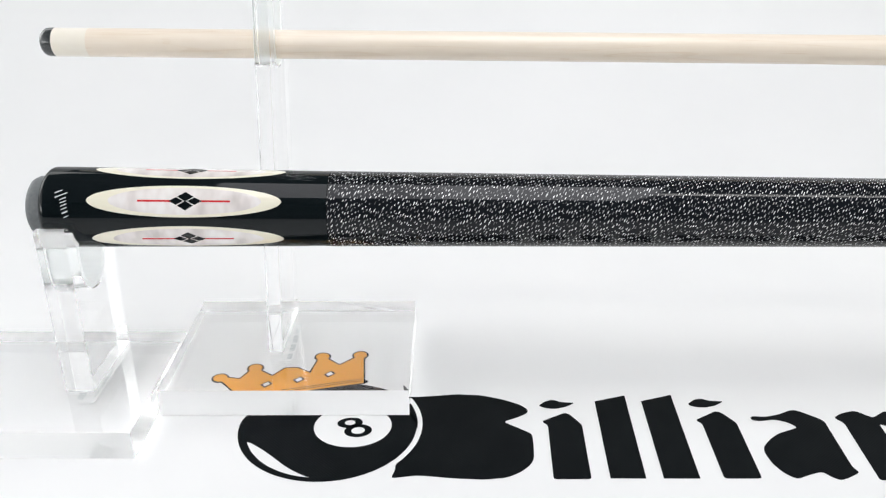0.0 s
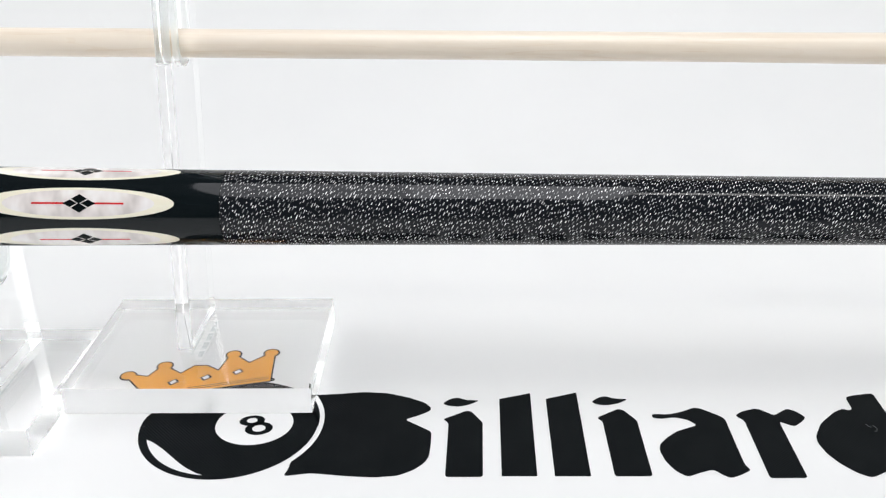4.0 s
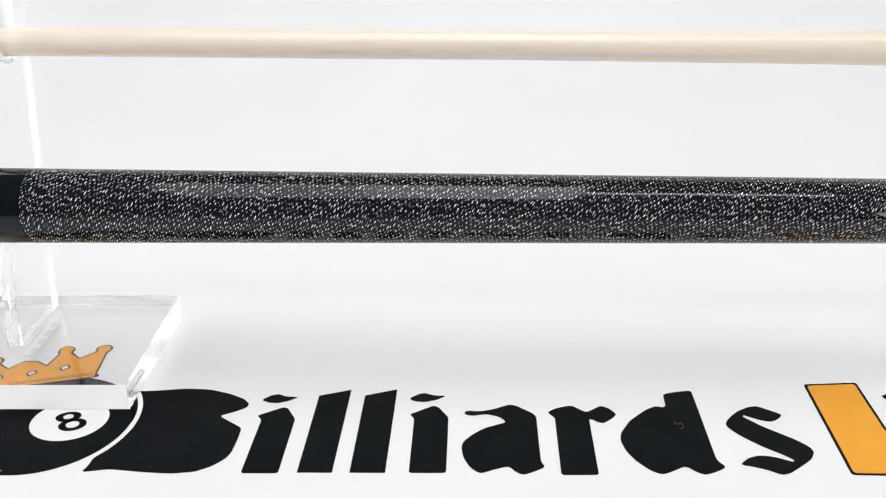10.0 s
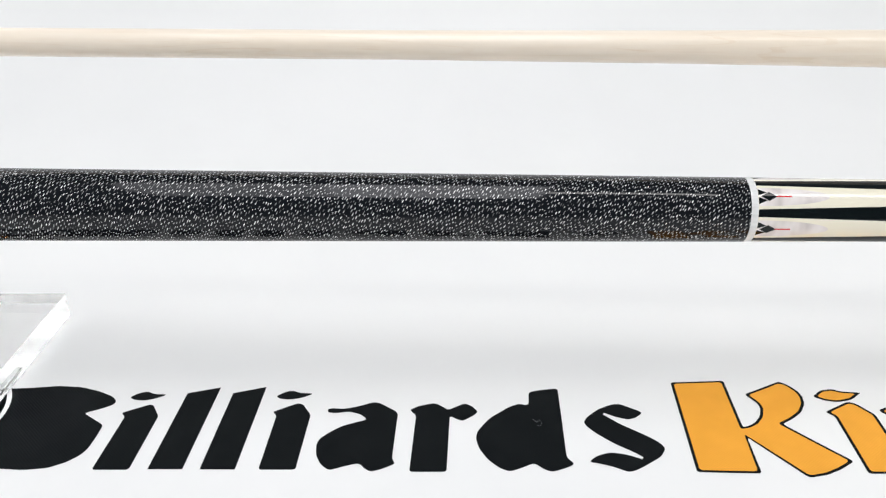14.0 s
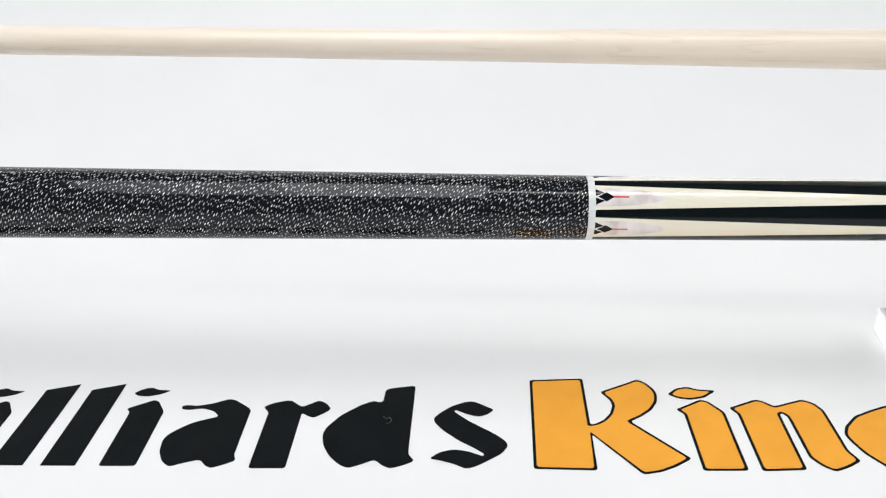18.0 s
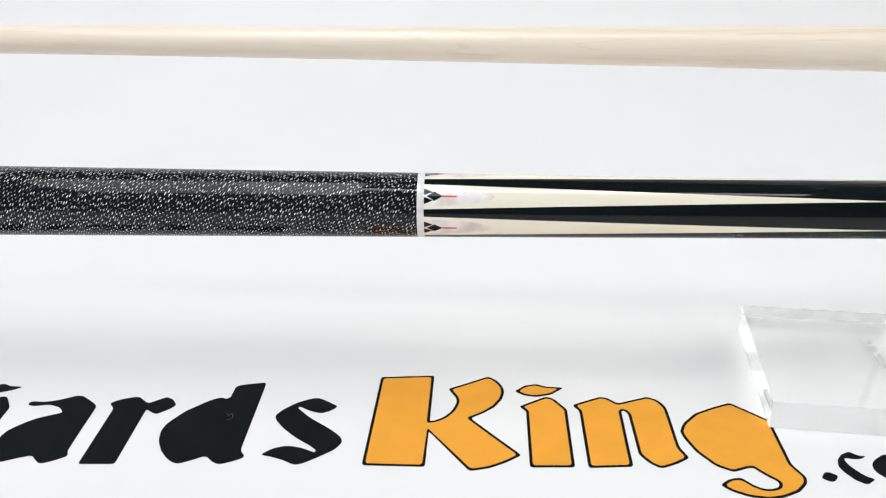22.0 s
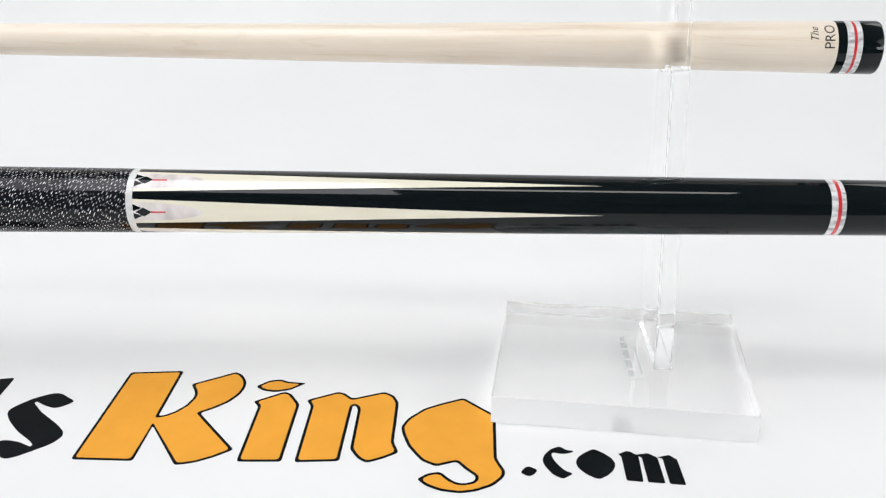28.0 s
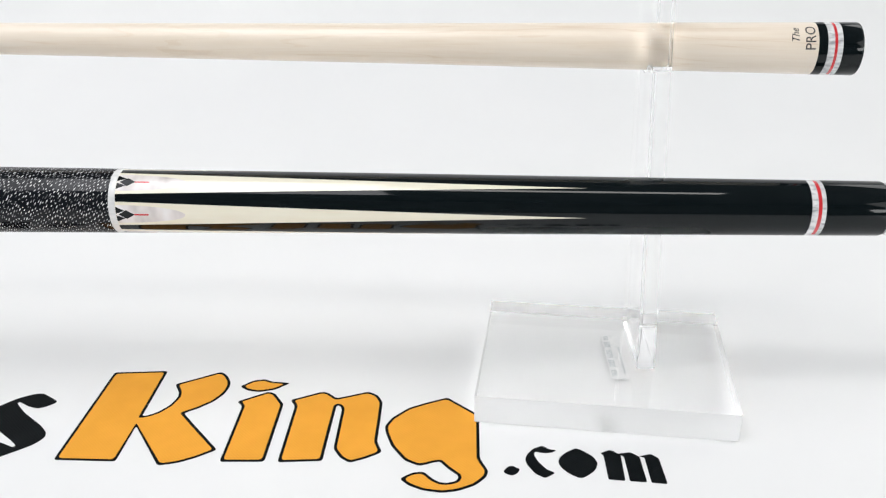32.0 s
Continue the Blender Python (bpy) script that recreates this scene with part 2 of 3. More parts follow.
PAINT = varied("charcoal wall paint", [(0.3, (0.055, 0.06, 0.065)), (0.7, (0.07, 0.075, 0.08))], (1, 1, 1), 3, 0.7, relief=0.001)
BOARD = varied("white laminate", [(0.3, (0.70, 0.70, 0.69)), (0.7, (0.74, 0.74, 0.73))], (2, 2, 2), 3, 0.4)


# ---- mesh helpers ----
def part(name, bm, mat, parent=None, label="", smooth=True):
    me = bpy.data.meshes.new(name)
    bm.normal_update()
    bm.to_mesh(me)
    bm.free()
    me.materials.append(mat)
    if smooth:
        me.polygons.foreach_set("use_smooth", [True] * len(me.polygons))
    ob = new(name, me)
    if parent:
        ob.parent = parent
    return tagged(ob, label)


def box_bm(x0, x1, y0, y1, z0, z1, bevel=0.0):
    bm = bmesh.new()
    bmesh.ops.create_cube(bm, size=1, matrix=Matrix.LocRotScale(((x0 + x1) / 2, (y0 + y1) / 2, (z0 + z1) / 2), None, (x1 - x0, y1 - y0, z1 - z0)))
    if bevel:
        bmesh.ops.bevel(bm, geom=bm.edges[:], offset=bevel, segments=2, affect="EDGES", profile=0.5)
    return bm


def turned(profile, n=96, caps=True):
    """A body of revolution round the x axis from (x, radius) pairs."""
    bm = bmesh.new()
    rings = []
    for x, r in profile:
        rings.append([bm.verts.new((x, -r * math.cos(2 * math.pi * k / n), r * math.sin(2 * math.pi * k / n))) for k in range(n)])
    for a, b in zip(rings, rings[1:]):
        for k in range(n):
            bm.faces.new((a[k], b[k], b[(k + 1) % n], a[(k + 1) % n]))
    if caps:
        bm.faces.new(rings[0])
        bm.faces.new(rings[-1][::-1])
    bmesh.ops.recalc_face_normals(bm, faces=bm.faces[:])
    for e in bm.edges:
        if len(e.link_faces) == 2 and e.calc_face_angle(0) > radians(35):
            e.smooth = False
    return bm


def inlaid(radius, xs, low, high, lift, n=10):
    """A patch let into a turned surface: at each x it runs from the angle low(x) to high(x), in degrees."""
    bm = bmesh.new()
    cols = []
    for x in xs:
        a, b = low(x), high(x)
        r = radius(x) + lift
        cols.append([bm.verts.new((x, -r * math.cos(radians(a + (b - a) * k / n)), r * math.sin(radians(a + (b - a) * k / n)))) for k in range(n + 1)])
    for p, q in zip(cols, cols[1:]):
        for k in range(n):
            bm.faces.new((p[k], q[k], q[k + 1], p[k + 1]))
    bmesh.ops.recalc_face_normals(bm, faces=bm.faces[:])
    if sum(f.normal.dot(Vector((0, f.calc_center_median().y, f.calc_center_median().z))) for f in bm.faces) < 0:
        bmesh.ops.reverse_faces(bm, faces=bm.faces[:])
    return bm


def steps(a, b, n):
    return [a + (b - a) * i / n for i in range(n + 1)]


def ellipse_patch(radius, x0, x1, angle, half, lift, cut=None):
    mid, hl = (x0 + x1) / 2, (x1 - x0) / 2
    xs = [mid - hl * math.cos(math.pi * i / 36) for i in range(37)]
    if cut is not None:
        xs = [x for x in xs if x > cut + 0.0005]
        xs = [cut] + xs
    h = lambda x: half * math.sqrt(max(0.0, 1 - ((x - mid) / hl) ** 2)) + 0.02
    return inlaid(radius, xs, lambda x: angle - h(x), lambda x: angle + h(x), lift)


def diamond_patch(radius, x0, x1, angle, half, lift):
    mid, hl = (x0 + x1) / 2, (x1 - x0) / 2
    h = lambda x: half * (1 - abs(x - mid) / hl) + 0.02
    return inlaid(radius, steps(x0, x1, 8), lambda x: angle - h(x), lambda x: angle + h(x), lift, 4)


# ---- the room: plain walls out of view ----
def build_room():
    x0, x1, y0, y1, z0, z1 = -3.1, 3.8, -3.2, 2.2, -0.76, 2.0
    for name, b in (("floor", (x0, x1, y0, y1, z0 - 0.1, z0)), ("ceiling", (x0, x1, y0, y1, z1, z1 + 0.1)),
                    ("wall_south", (x0 - 0.1, x1 + 0.1, y0 - 0.1, y0, z0 - 0.1, z1 + 0.1)), ("wall_north", (x0 - 0.1, x1 + 0.1, y1, y1 + 0.1, z0 - 0.1, z1 + 0.1)),
                    ("wall_west", (x0 - 0.1, x0, y0, y1, z0 - 0.1, z1 + 0.1)), ("wall_east", (x1, x1 + 0.1, y0, y1, z0 - 0.1, z1 + 0.1))):
        tagged(part(name, box_bm(*b), PAINT if name != "floor" else WHITEWASH, smooth=False), ("plain charcoal painted " if name != "floor" else "plain white painted ") + name.split("_")[0] + " of a studio room", name.split("_")[0], kind="structure")


build_room()


# ---- table and white sweep ----
def build_table():
    table = tagged(new("table"), "plain white laminate table under the white vinyl sweep", "table")
    part("tabletop", box_bm(-0.75, 1.5, -0.6, 1.0, -0.04, -0.004, 0.004), BOARD, table)
    for x in (-0.68, 1.43):
        for y in (-0.53, 0.93):
            part("leg", box_bm(x - 0.03, x + 0.03, y - 0.03, y + 0.03, -0.76, -0.04, 0.003), BOARD, table)


def build_sweep():
    """A vinyl sheet that lies on the table and curves up behind the cue."""
    bm = bmesh.new()
    line = [(-0.58, 0.0), (-0.3, 0.0), (0.0, 0.0), (0.16, 0.0), (0.26, 0.0)]
    r = 0.34
    line += [(0.26 + r * math.sin(a), r - r * math.cos(a)) for a in steps(0, radians(84), 18)[1:]]
    y, z = line[-1]
    line += [(y + 0.01 * k, z + 0.09 * k) for k in (1, 2, 3)]
    xs = steps(-0.72, 1.46, 24)
    grid = [[bm.verts.new((x, y, z)) for x in xs] for y, z in line]
    for a, b in zip(grid, grid[1:]):
        for k in range(len(xs) - 1):
            bm.faces.new((a[k], a[k + 1], b[k + 1], b[k]))
    bmesh.ops.recalc_face_normals(bm, faces=bm.faces[:])
    if bm.faces[0].normal.z < 0:
        bmesh.ops.reverse_faces(bm, faces=bm.faces[:])
    bmesh.ops.solidify(bm, geom=bm.faces[:], thickness=0.003)
    top = max(v.co.z for v in bm.verts if abs(v.co.y) < 0.05)
    bmesh.ops.translate(bm, verts=bm.verts[:], vec=(0, 0, -top))
    return tagged(part("mat", bm, VINYL), "white printed vinyl mat curving up into a low sweep behind", "mat")


build_table()
MAT = build_sweep()


# ---- the print on the mat: plain shapes in black and orange ----
def rounded(points, r=1.0, n=4):
    """The outline with its corners rounded to about r millimetres."""
    out = []
    m = len(points)
    for i in range(m):
        a, p, b = Vector(points[i - 1]), Vector(points[i]), Vector(points[(i + 1) % m])
        d = min(r, (a - p).length * 0.45, (b - p).length * 0.45)
        s, e = p + (a - p).normalized() * d, p + (b - p).normalized() * d
        for k in range(n + 1):
            t = k / n
            out.append(tuple(s * (1 - t) ** 2 + p * 2 * t * (1 - t) + e * t * t))
    return out


def grown(points, d):
    """The outline moved outwards by d."""
    area = sum(a[0] * b[1] - b[0] * a[1] for a, b in zip(points, points[1:] + points[:1]))
    sign = 1 if area > 0 else -1
    out = []
    n = len(points)
    for i in range(n):
        a, p, b = Vector(points[i - 1]), Vector(points[i]), Vector(points[(i + 1) % n])
        u, v = (p - a).normalized(), (b - p).normalized()
        nu, nv = Vector((u.y, -u.x)) * sign, Vector((v.y, -v.x)) * sign
        m = nu + nv
        m = m / max(0.35, m.length_squared / 2)
        out.append(tuple(p + m * d))
    return out


def flat(points, z, thick=0.00012):
    bm = bmesh.new()
    top = bm.faces.new([bm.verts.new((x / 1000, y / 1000, z)) for x, y in points])
    bm.normal_update()
    if top.normal.z < 0:
        top.normal_flip()
    bmesh.ops.triangulate(bm, faces=[top], ngon_method="EAR_CLIP")
    return bm


def printed(name, points, mat, level=1, parent=None, label="", cut=1.0):
    return part(name, flat(rounded(points, cut), 0.00006 * level), mat, parent or MAT, label, smooth=False)


def circle(cx, cy, rx, ry, a0=0, a1=360, n=48, turn=0.0):
    c, s = math.cos(radians(turn)), math.sin(radians(turn))
    pts = [(rx * math.cos(radians(a)), ry * math.sin(radians(a))) for a in steps(a0, a1, n)[: n if a1 - a0 == 360 else n + 1]]
    return [(cx + x * c - y * s, cy + x * s + y * c) for x, y in pts]


def build_print():
    black, orange = "flat black printed shape", "orange printed shape with a black outline"
    # the ball with its spot, ring and shine
    part("ball_mark", flat(circle(70.7, -25.4, 37.6, 36.6, 180, 360, 40) + circle(70.7, -25.4, 37.6, 23.7, 0, 180, 40)[1:-1], 0.00006), INK_BLACK, MAT, "black printed ball with a white spot", smooth=False)
    part("ball_spot", flat(circle(81.2, -25.6, 16.4, 14.6, n=48), 0.00012), INK_WHITE, MAT, smooth=False)
    for cx, cy, rx, ry in ((79.8, -23.5, 4.2, 2.7), (83.8, -29.0, 4.6, 3.5)):
        part("numeral_ring", flat(circle(cx, cy, rx + 1.2, ry + 1.0, turn=8), 0.00018), INK_BLACK, MAT, "black printed numeral 8", smooth=False)
    for cx, cy, rx, ry in ((79.8, -23.5, 2.2, 1.7), (83.8, -29.0, 2.8, 2.3)):
        part("numeral_hole", flat(circle(cx, cy, rx, ry, turn=8), 0.00024), INK_WHITE, MAT, smooth=False)
    bow = [(201 + 64 * k / 24, 34.7 - 5.0 * math.sin(math.pi * (k / 24) ** 0.75)) for k in range(25)]
    outer = circle(71.2, -24.9, 34.7, 34.7, 201, 265, 24)
    inner = [(71.2 + q * math.cos(radians(a)), -24.9 + q * math.sin(radians(a))) for a, q in bow[23:0:-1]]
    part("ball_shine", flat(outer + inner, 0.00012), INK_WHITE, MAT, smooth=False)
    outer, inner = circle(70.9, -25.2, 39.7, 39.5, -42, 45, 30), circle(70.7, -25.4, 37.9, 37.6, 45, -42, 30)
    part("ball_edge", flat(outer + inner, 0.00012), INK_WHITE, MAT, smooth=False)
    # the crown
    crown = [(21, 0.6), (21.5, 3), (29.4, 1.6), (32.6, 9), (36, 9.4), (43, 4.2), (47.6, 10.8), (52.8, 11.2), (59.2, 7.0), (61.2, 19), (64.6, 19.6), (71.2, 13.6), (78.2, 21), (81.2, 21), (83.4, -0.6), (34, -14)]
    crown = [(x - 0.03 * (80 - x), y - 1.3) for x, y in crown]
    printed("crown_outline", grown(crown, 0.75), INK_BLACK, 3, cut=0.4)
    printed("crown", crown, INK_ORANGE, 4, label="orange printed crown with a black outline", cut=0.4)
    for x, y in ((18.8, 0.9), (32.9, 9.3), (62.2, 19.5), (79.6, 21.1)):
        part("crown_knob_outline", flat(circle(x, y, 3.9, 3.8), 0.00018), INK_BLACK, MAT, smooth=False)
        part("crown_knob", flat(circle(x, y, 3.1, 3.0), 0.0003), INK_ORANGE, MAT, smooth=False)
    for x, y in ((40.6, -3.9), (54.3, 0.0), (67.5, 4.8)):
        printed("crown_gem_outline", [(x - 2.7, y - 0.3), (x + 0.5, y + 2.8), (x + 2.7, y + 0.3), (x - 0.5, y - 2.8)], INK_BLACK, 6, cut=0.2)
        printed("crown_gem", [(x - 1.7, y - 0.2), (x + 0.3, y + 1.8), (x + 1.7, y + 0.2), (x - 0.3, y - 1.8)], INK_WHITE, 7, cut=0.2)
    for up in (1.7, 3.1):
        base = lambda x: -1.9 + 0.271 * (x - 83.4) + up
        part("crown_band", flat([(48, base(48)), (82.6, base(82.6)), (82.6, base(82.6) + 0.4), (48, base(48) + 0.4)], 0.0003), INK_BLACK, MAT, smooth=False)
    part("crown_foot", flat(circle(84.0, -0.9, 1.5, 1.3, n=20), 0.00018), INK_BLACK, MAT, smooth=False)
    # the row of black shapes: plain filled blocks, bars and bands
    for pts, cut in (
        ([(101.1, -2.3), (104.6, -3.7), (112.6, -3), (124.9, -1.2), (135.7, -1.9), (145.1, -5), (152.6, -8.9), (155.7, -12.6), (155.4, -15.1), (151.6, -18.1), (144.8, -21.7), (150.6, -25.7), (156.5, -30), (156.6, -37.6), (156.2, -46.4), (154.5, -50.6), (150.5, -54.9), (144.8, -58.4), (135.8, -59.7), (124.7, -59.1), (110.2, -57.5), (99.7, -59.5), (101.1, -55.2), (101.2, -50.3), (106.3, -40.8), (108.9, -31.7), (108.2, -24.6), (105.4, -18.2), (102.6, -13.2)], 2),
        ([(161, -21.2), (171.3, -14.8), (173.3, -15.6), (177.9, -23.3), (177.6, -58.7), (162.9, -59), (163.5, -23.9)], 1.5),
        ([(160.4, -9.6), (163.8, -6.1), (167.2, -4.8), (170.3, -6.7), (176.7, -7.1), (172.5, -10.2), (167.7, -12), (163.3, -11.4)], 1.5),
        ([(185.4, -5.9), (199.2, -1.1), (198.7, -58), (184.9, -58.2)], 0.3),
        ([(205.8, -5.5), (219.7, -0.4), (219.5, -57.7), (205.5, -57.9)], 0.3),
        ([(226.3, -19.3), (236.4, -12.6), (238.7, -13.7), (243.2, -21.1), (243.3, -57.3), (228.7, -57.6), (228.6, -21.9)], 1.5),
        ([(225.4, -7.6), (229.2, -4), (232.3, -3), (235.6, -4.8), (241.9, -5.2), (237.3, -8.5), (232.3, -10.1), (227.9, -9.6)], 1.5),
        ([(250, -16.8), (251.9, -16.1), (256.7, -16.6), (262.7, -14.7), (269, -11.3), (271.8, -11.8), (276, -15), (279.3, -17.7), (280.5, -19.8), (280.5, -38.1), (280.6, -49.9), (282.2, -52.9), (277.4, -56.1), (273.1, -58), (270.4, -56.2), (267.8, -52.8), (262, -54.9), (256.6, -57.6), (252.6, -53.9), (249.9, -48), (248.9, -40.9), (249.8, -37.2), (253.7, -32.4), (258.4, -28.3), (267.1, -24.3), (267.1, -23.2), (264.7, -20.4), (259.3, -18.4), (253.4, -19.8), (250.2, -19)], 2),
        ([(285.3, -16.8), (289.1, -13.8), (294.7, -11.8), (296.7, -11.9), (302, -16.5), (308.7, -11.5), (312.1, -13.4), (314.8, -17.7), (312.6, -20.6), (308.2, -24.3), (305.9, -23.2), (302.7, -20.9), (302.5, -57.4), (288, -57.7), (288.3, -20.7)], 1.5),
        ([(337, -2.6), (340.7, -1.1), (350, 0.8), (350, -14.4), (349.9, -47.8), (352.9, -51.7), (348.6, -54.5), (343.4, -56.7), (340.3, -55), (336.9, -51.3), (332.1, -54.3), (327, -56.9), (322.9, -54.5), (318.4, -49.2), (315.1, -42.6), (313.8, -35.7), (314.6, -30.9), (319.6, -22.1), (327.8, -14), (332.5, -11.3), (335.3, -12.4), (336.6, -11.2)], 2),
        ([(359, -23.9), (361, -20.2), (366.1, -14.8), (372, -11.3), (375.7, -10.7), (380.3, -13.7), (384.9, -16.9), (381.2, -20.7), (378, -22.1), (373.3, -20.5), (368.3, -17.4), (367.6, -18.4), (373.7, -24.9), (384.8, -33.8), (388.8, -38.1), (389.9, -41.4), (387.3, -46.4), (381.9, -50.8), (376.7, -54.8), (372.9, -56.3), (368.7, -53.5), (362.6, -51.2), (358.2, -50.3), (362.3, -46.1), (367.7, -44.1), (373.6, -45.2), (379.6, -48.1), (380.2, -47), (377.5, -44.3), (369.9, -38.5), (363.1, -31.6), (359.8, -26.8)], 2),
    ):
        printed("black_mark", pts, INK_BLACK, 1, label=black, cut=cut)
    # the orange shapes with black outlines
    shapes = [
        [(402.1, 5.1), (423.5, 6.7), (423.2, -27.9), (427.3, -26.9), (431.2, -24.1), (434.8, -19), (436.7, -12.6), (436.1, -8.5), (433, -3), (440.7, 1.4), (449, 6.3), (451.7, 4.1), (454.1, -0.3), (454.7, -4.1), (453.8, -9.2), (450.7, -14.8), (445.9, -19.4), (439.6, -23.7), (449.9, -35.9), (460, -47.7), (454.3, -51.9), (448.3, -55.1), (441.8, -56.7), (423.7, -31.1), (422.8, -54.7), (400.6, -54.4)],
        [(463.8, -15.3), (474, -8.8), (476.2, -9.7), (481, -17), (480.9, -53.6), (465.9, -54), (466.1, -17.8)],
        [(462.3, -3.6), (465.8, -0.1), (470.3, 1), (473.4, -0.8), (479.7, -1.3), (475.7, -4.8), (470, -6.5), (465.2, -5.7)],
        [(486.4, -13.9), (497.4, -8.3), (499.7, -8.9), (504, -13.2), (517.5, -7.8), (521, -10), (523.2, -14.6), (523.4, -26.2), (523.5, -41.6), (525.8, -47.5), (520.9, -50.8), (515.4, -53.3), (512.3, -51), (509.1, -45.9), (509, -33.7), (508.9, -19.2), (507.4, -16.5), (505.7, -15.6), (503.8, -17), (503.5, -39.3), (503.4, -52.7), (488.5, -53.7), (488.6, -17.4)],
        [(551.8, -11.6), (564.3, -23), (564.5, -51), (565.8, -54.1), (567.7, -58.4), (567, -61.4), (563.3, -65.7), (557.2, -68.8), (551.6, -69.9), (544.8, -68.8), (539.8, -66.3), (537.2, -63.7), (540.2, -61.2), (543.8, -60.5), (547.1, -64.4), (550.6, -66.6), (553.7, -66.8), (557.5, -65.5), (559, -62.9), (558.5, -60.5), (554.8, -56.9), (550.9, -52), (548.4, -52.3), (542.4, -54.7), (537.2, -51.7), (531.7, -43.4), (528.9, -35.3), (528.2, -31.1), (530.4, -26), (536.5, -19.2), (544.2, -15)],
    ]
    for pts in shapes:
        part("orange_mark_outline", flat(rounded(grown(pts, 1.25), 1.6), 0.00006), INK_BLACK, MAT, smooth=False)
        printed("orange_mark", pts, INK_ORANGE, 2, label=orange, cut=1.6)
    # the small black shapes
    for pts, cut in (
        ([(574.5, -58.6), (576.5, -55.5), (578.3, -55), (581.3, -57.1), (579.8, -59.6), (578, -60.9), (576.2, -60.2)], 1.2),
        ([(590.6, -42.3), (593.1, -44.7), (596.2, -45.1), (594.1, -46.7), (591.2, -47.2), (587.3, -46.3), (587, -48.4), (588.1, -51.8), (591.2, -56.8), (594.6, -58.9), (590.4, -62.1), (586.9, -59.7), (584.1, -54.7), (583.3, -51.4), (584.2, -47.9), (586.8, -44.3)], 1.2),
        ([(603.7, -43.5), (607, -45.8), (610.1, -49), (611.3, -52.9), (609.8, -56.9), (606.7, -60.2), (603.7, -62), (599.7, -59.3), (596.7, -55.5), (596, -52.2), (597, -49.1), (599.7, -46.3)], 1.6),
        ([(612.8, -46.7), (616.7, -44.5), (618.4, -45.3), (620.7, -47.8), (620.3, -62.9), (614.1, -62.2), (614, -47.9)], 0.8),
        ([(618.6, -47.1), (624.6, -45.7), (627.9, -48.5), (628.3, -63.5), (622, -63), (621.8, -48.4)], 0.8),
        ([(627.6, -48.3), (632.5, -46.6), (635.2, -49.2), (635.8, -64.3), (629.9, -63.7), (629.7, -49)], 0.8),
    ):
        printed("black_mark", pts, INK_BLACK, 1, label=black, cut=cut)


build_print()


# ---- a pale fibre lying on the black print ----
def build_lint():
    spine = [(337.8, -22.8), (339.2, -24.9), (340.6, -23.4), (341.4, -25.6), (340.6, -27.6), (339.4, -27.4)]
    bm = bmesh.new()
    rings = []
    for i, (x, y) in enumerate(spine):
        a, b = Vector(spine[max(0, i - 1)]), Vector(spine[min(len(spine) - 1, i + 1)])
        d = (b - a).normalized()
        n = Vector((-d.y, d.x)) * 0.08
        rings.append([bm.verts.new(((x + n.x * c) / 1000, (y + n.y * c) / 1000, 0.00032 + 0.00012 * w)) for c, w in ((1, 0), (0, 1), (-1, 0), (0, -1))])
    for p, q in zip(rings, rings[1:]):
        for k in range(4):
            bm.faces.new((p[k], q[k], q[(k + 1) % 4], p[(k + 1) % 4]))
    bm.faces.new(rings[0])
    bm.faces.new(rings[-1][::-1])
    bmesh.ops.recalc_face_normals(bm, faces=bm.faces[:])
    tagged(part("lint", bm, RUBBER), "tiny curled pale fibre lying on the black print", "lint")


build_lint()


# ---- the cue butt, which turns slowly about its axis ----
def butt_radius(x):
    return 0.01572 - 0.00507 * x / 0.737 + 0.00045 * min(1.0, max(0.0, (0.085 - x) / 0.1))


BUTT_LIFT, BUTT_TILT, TURN_RATE, FIRST_ANGLE = 0.0890, math.degrees(math.atan(0.00561)), 16.06, 31.3


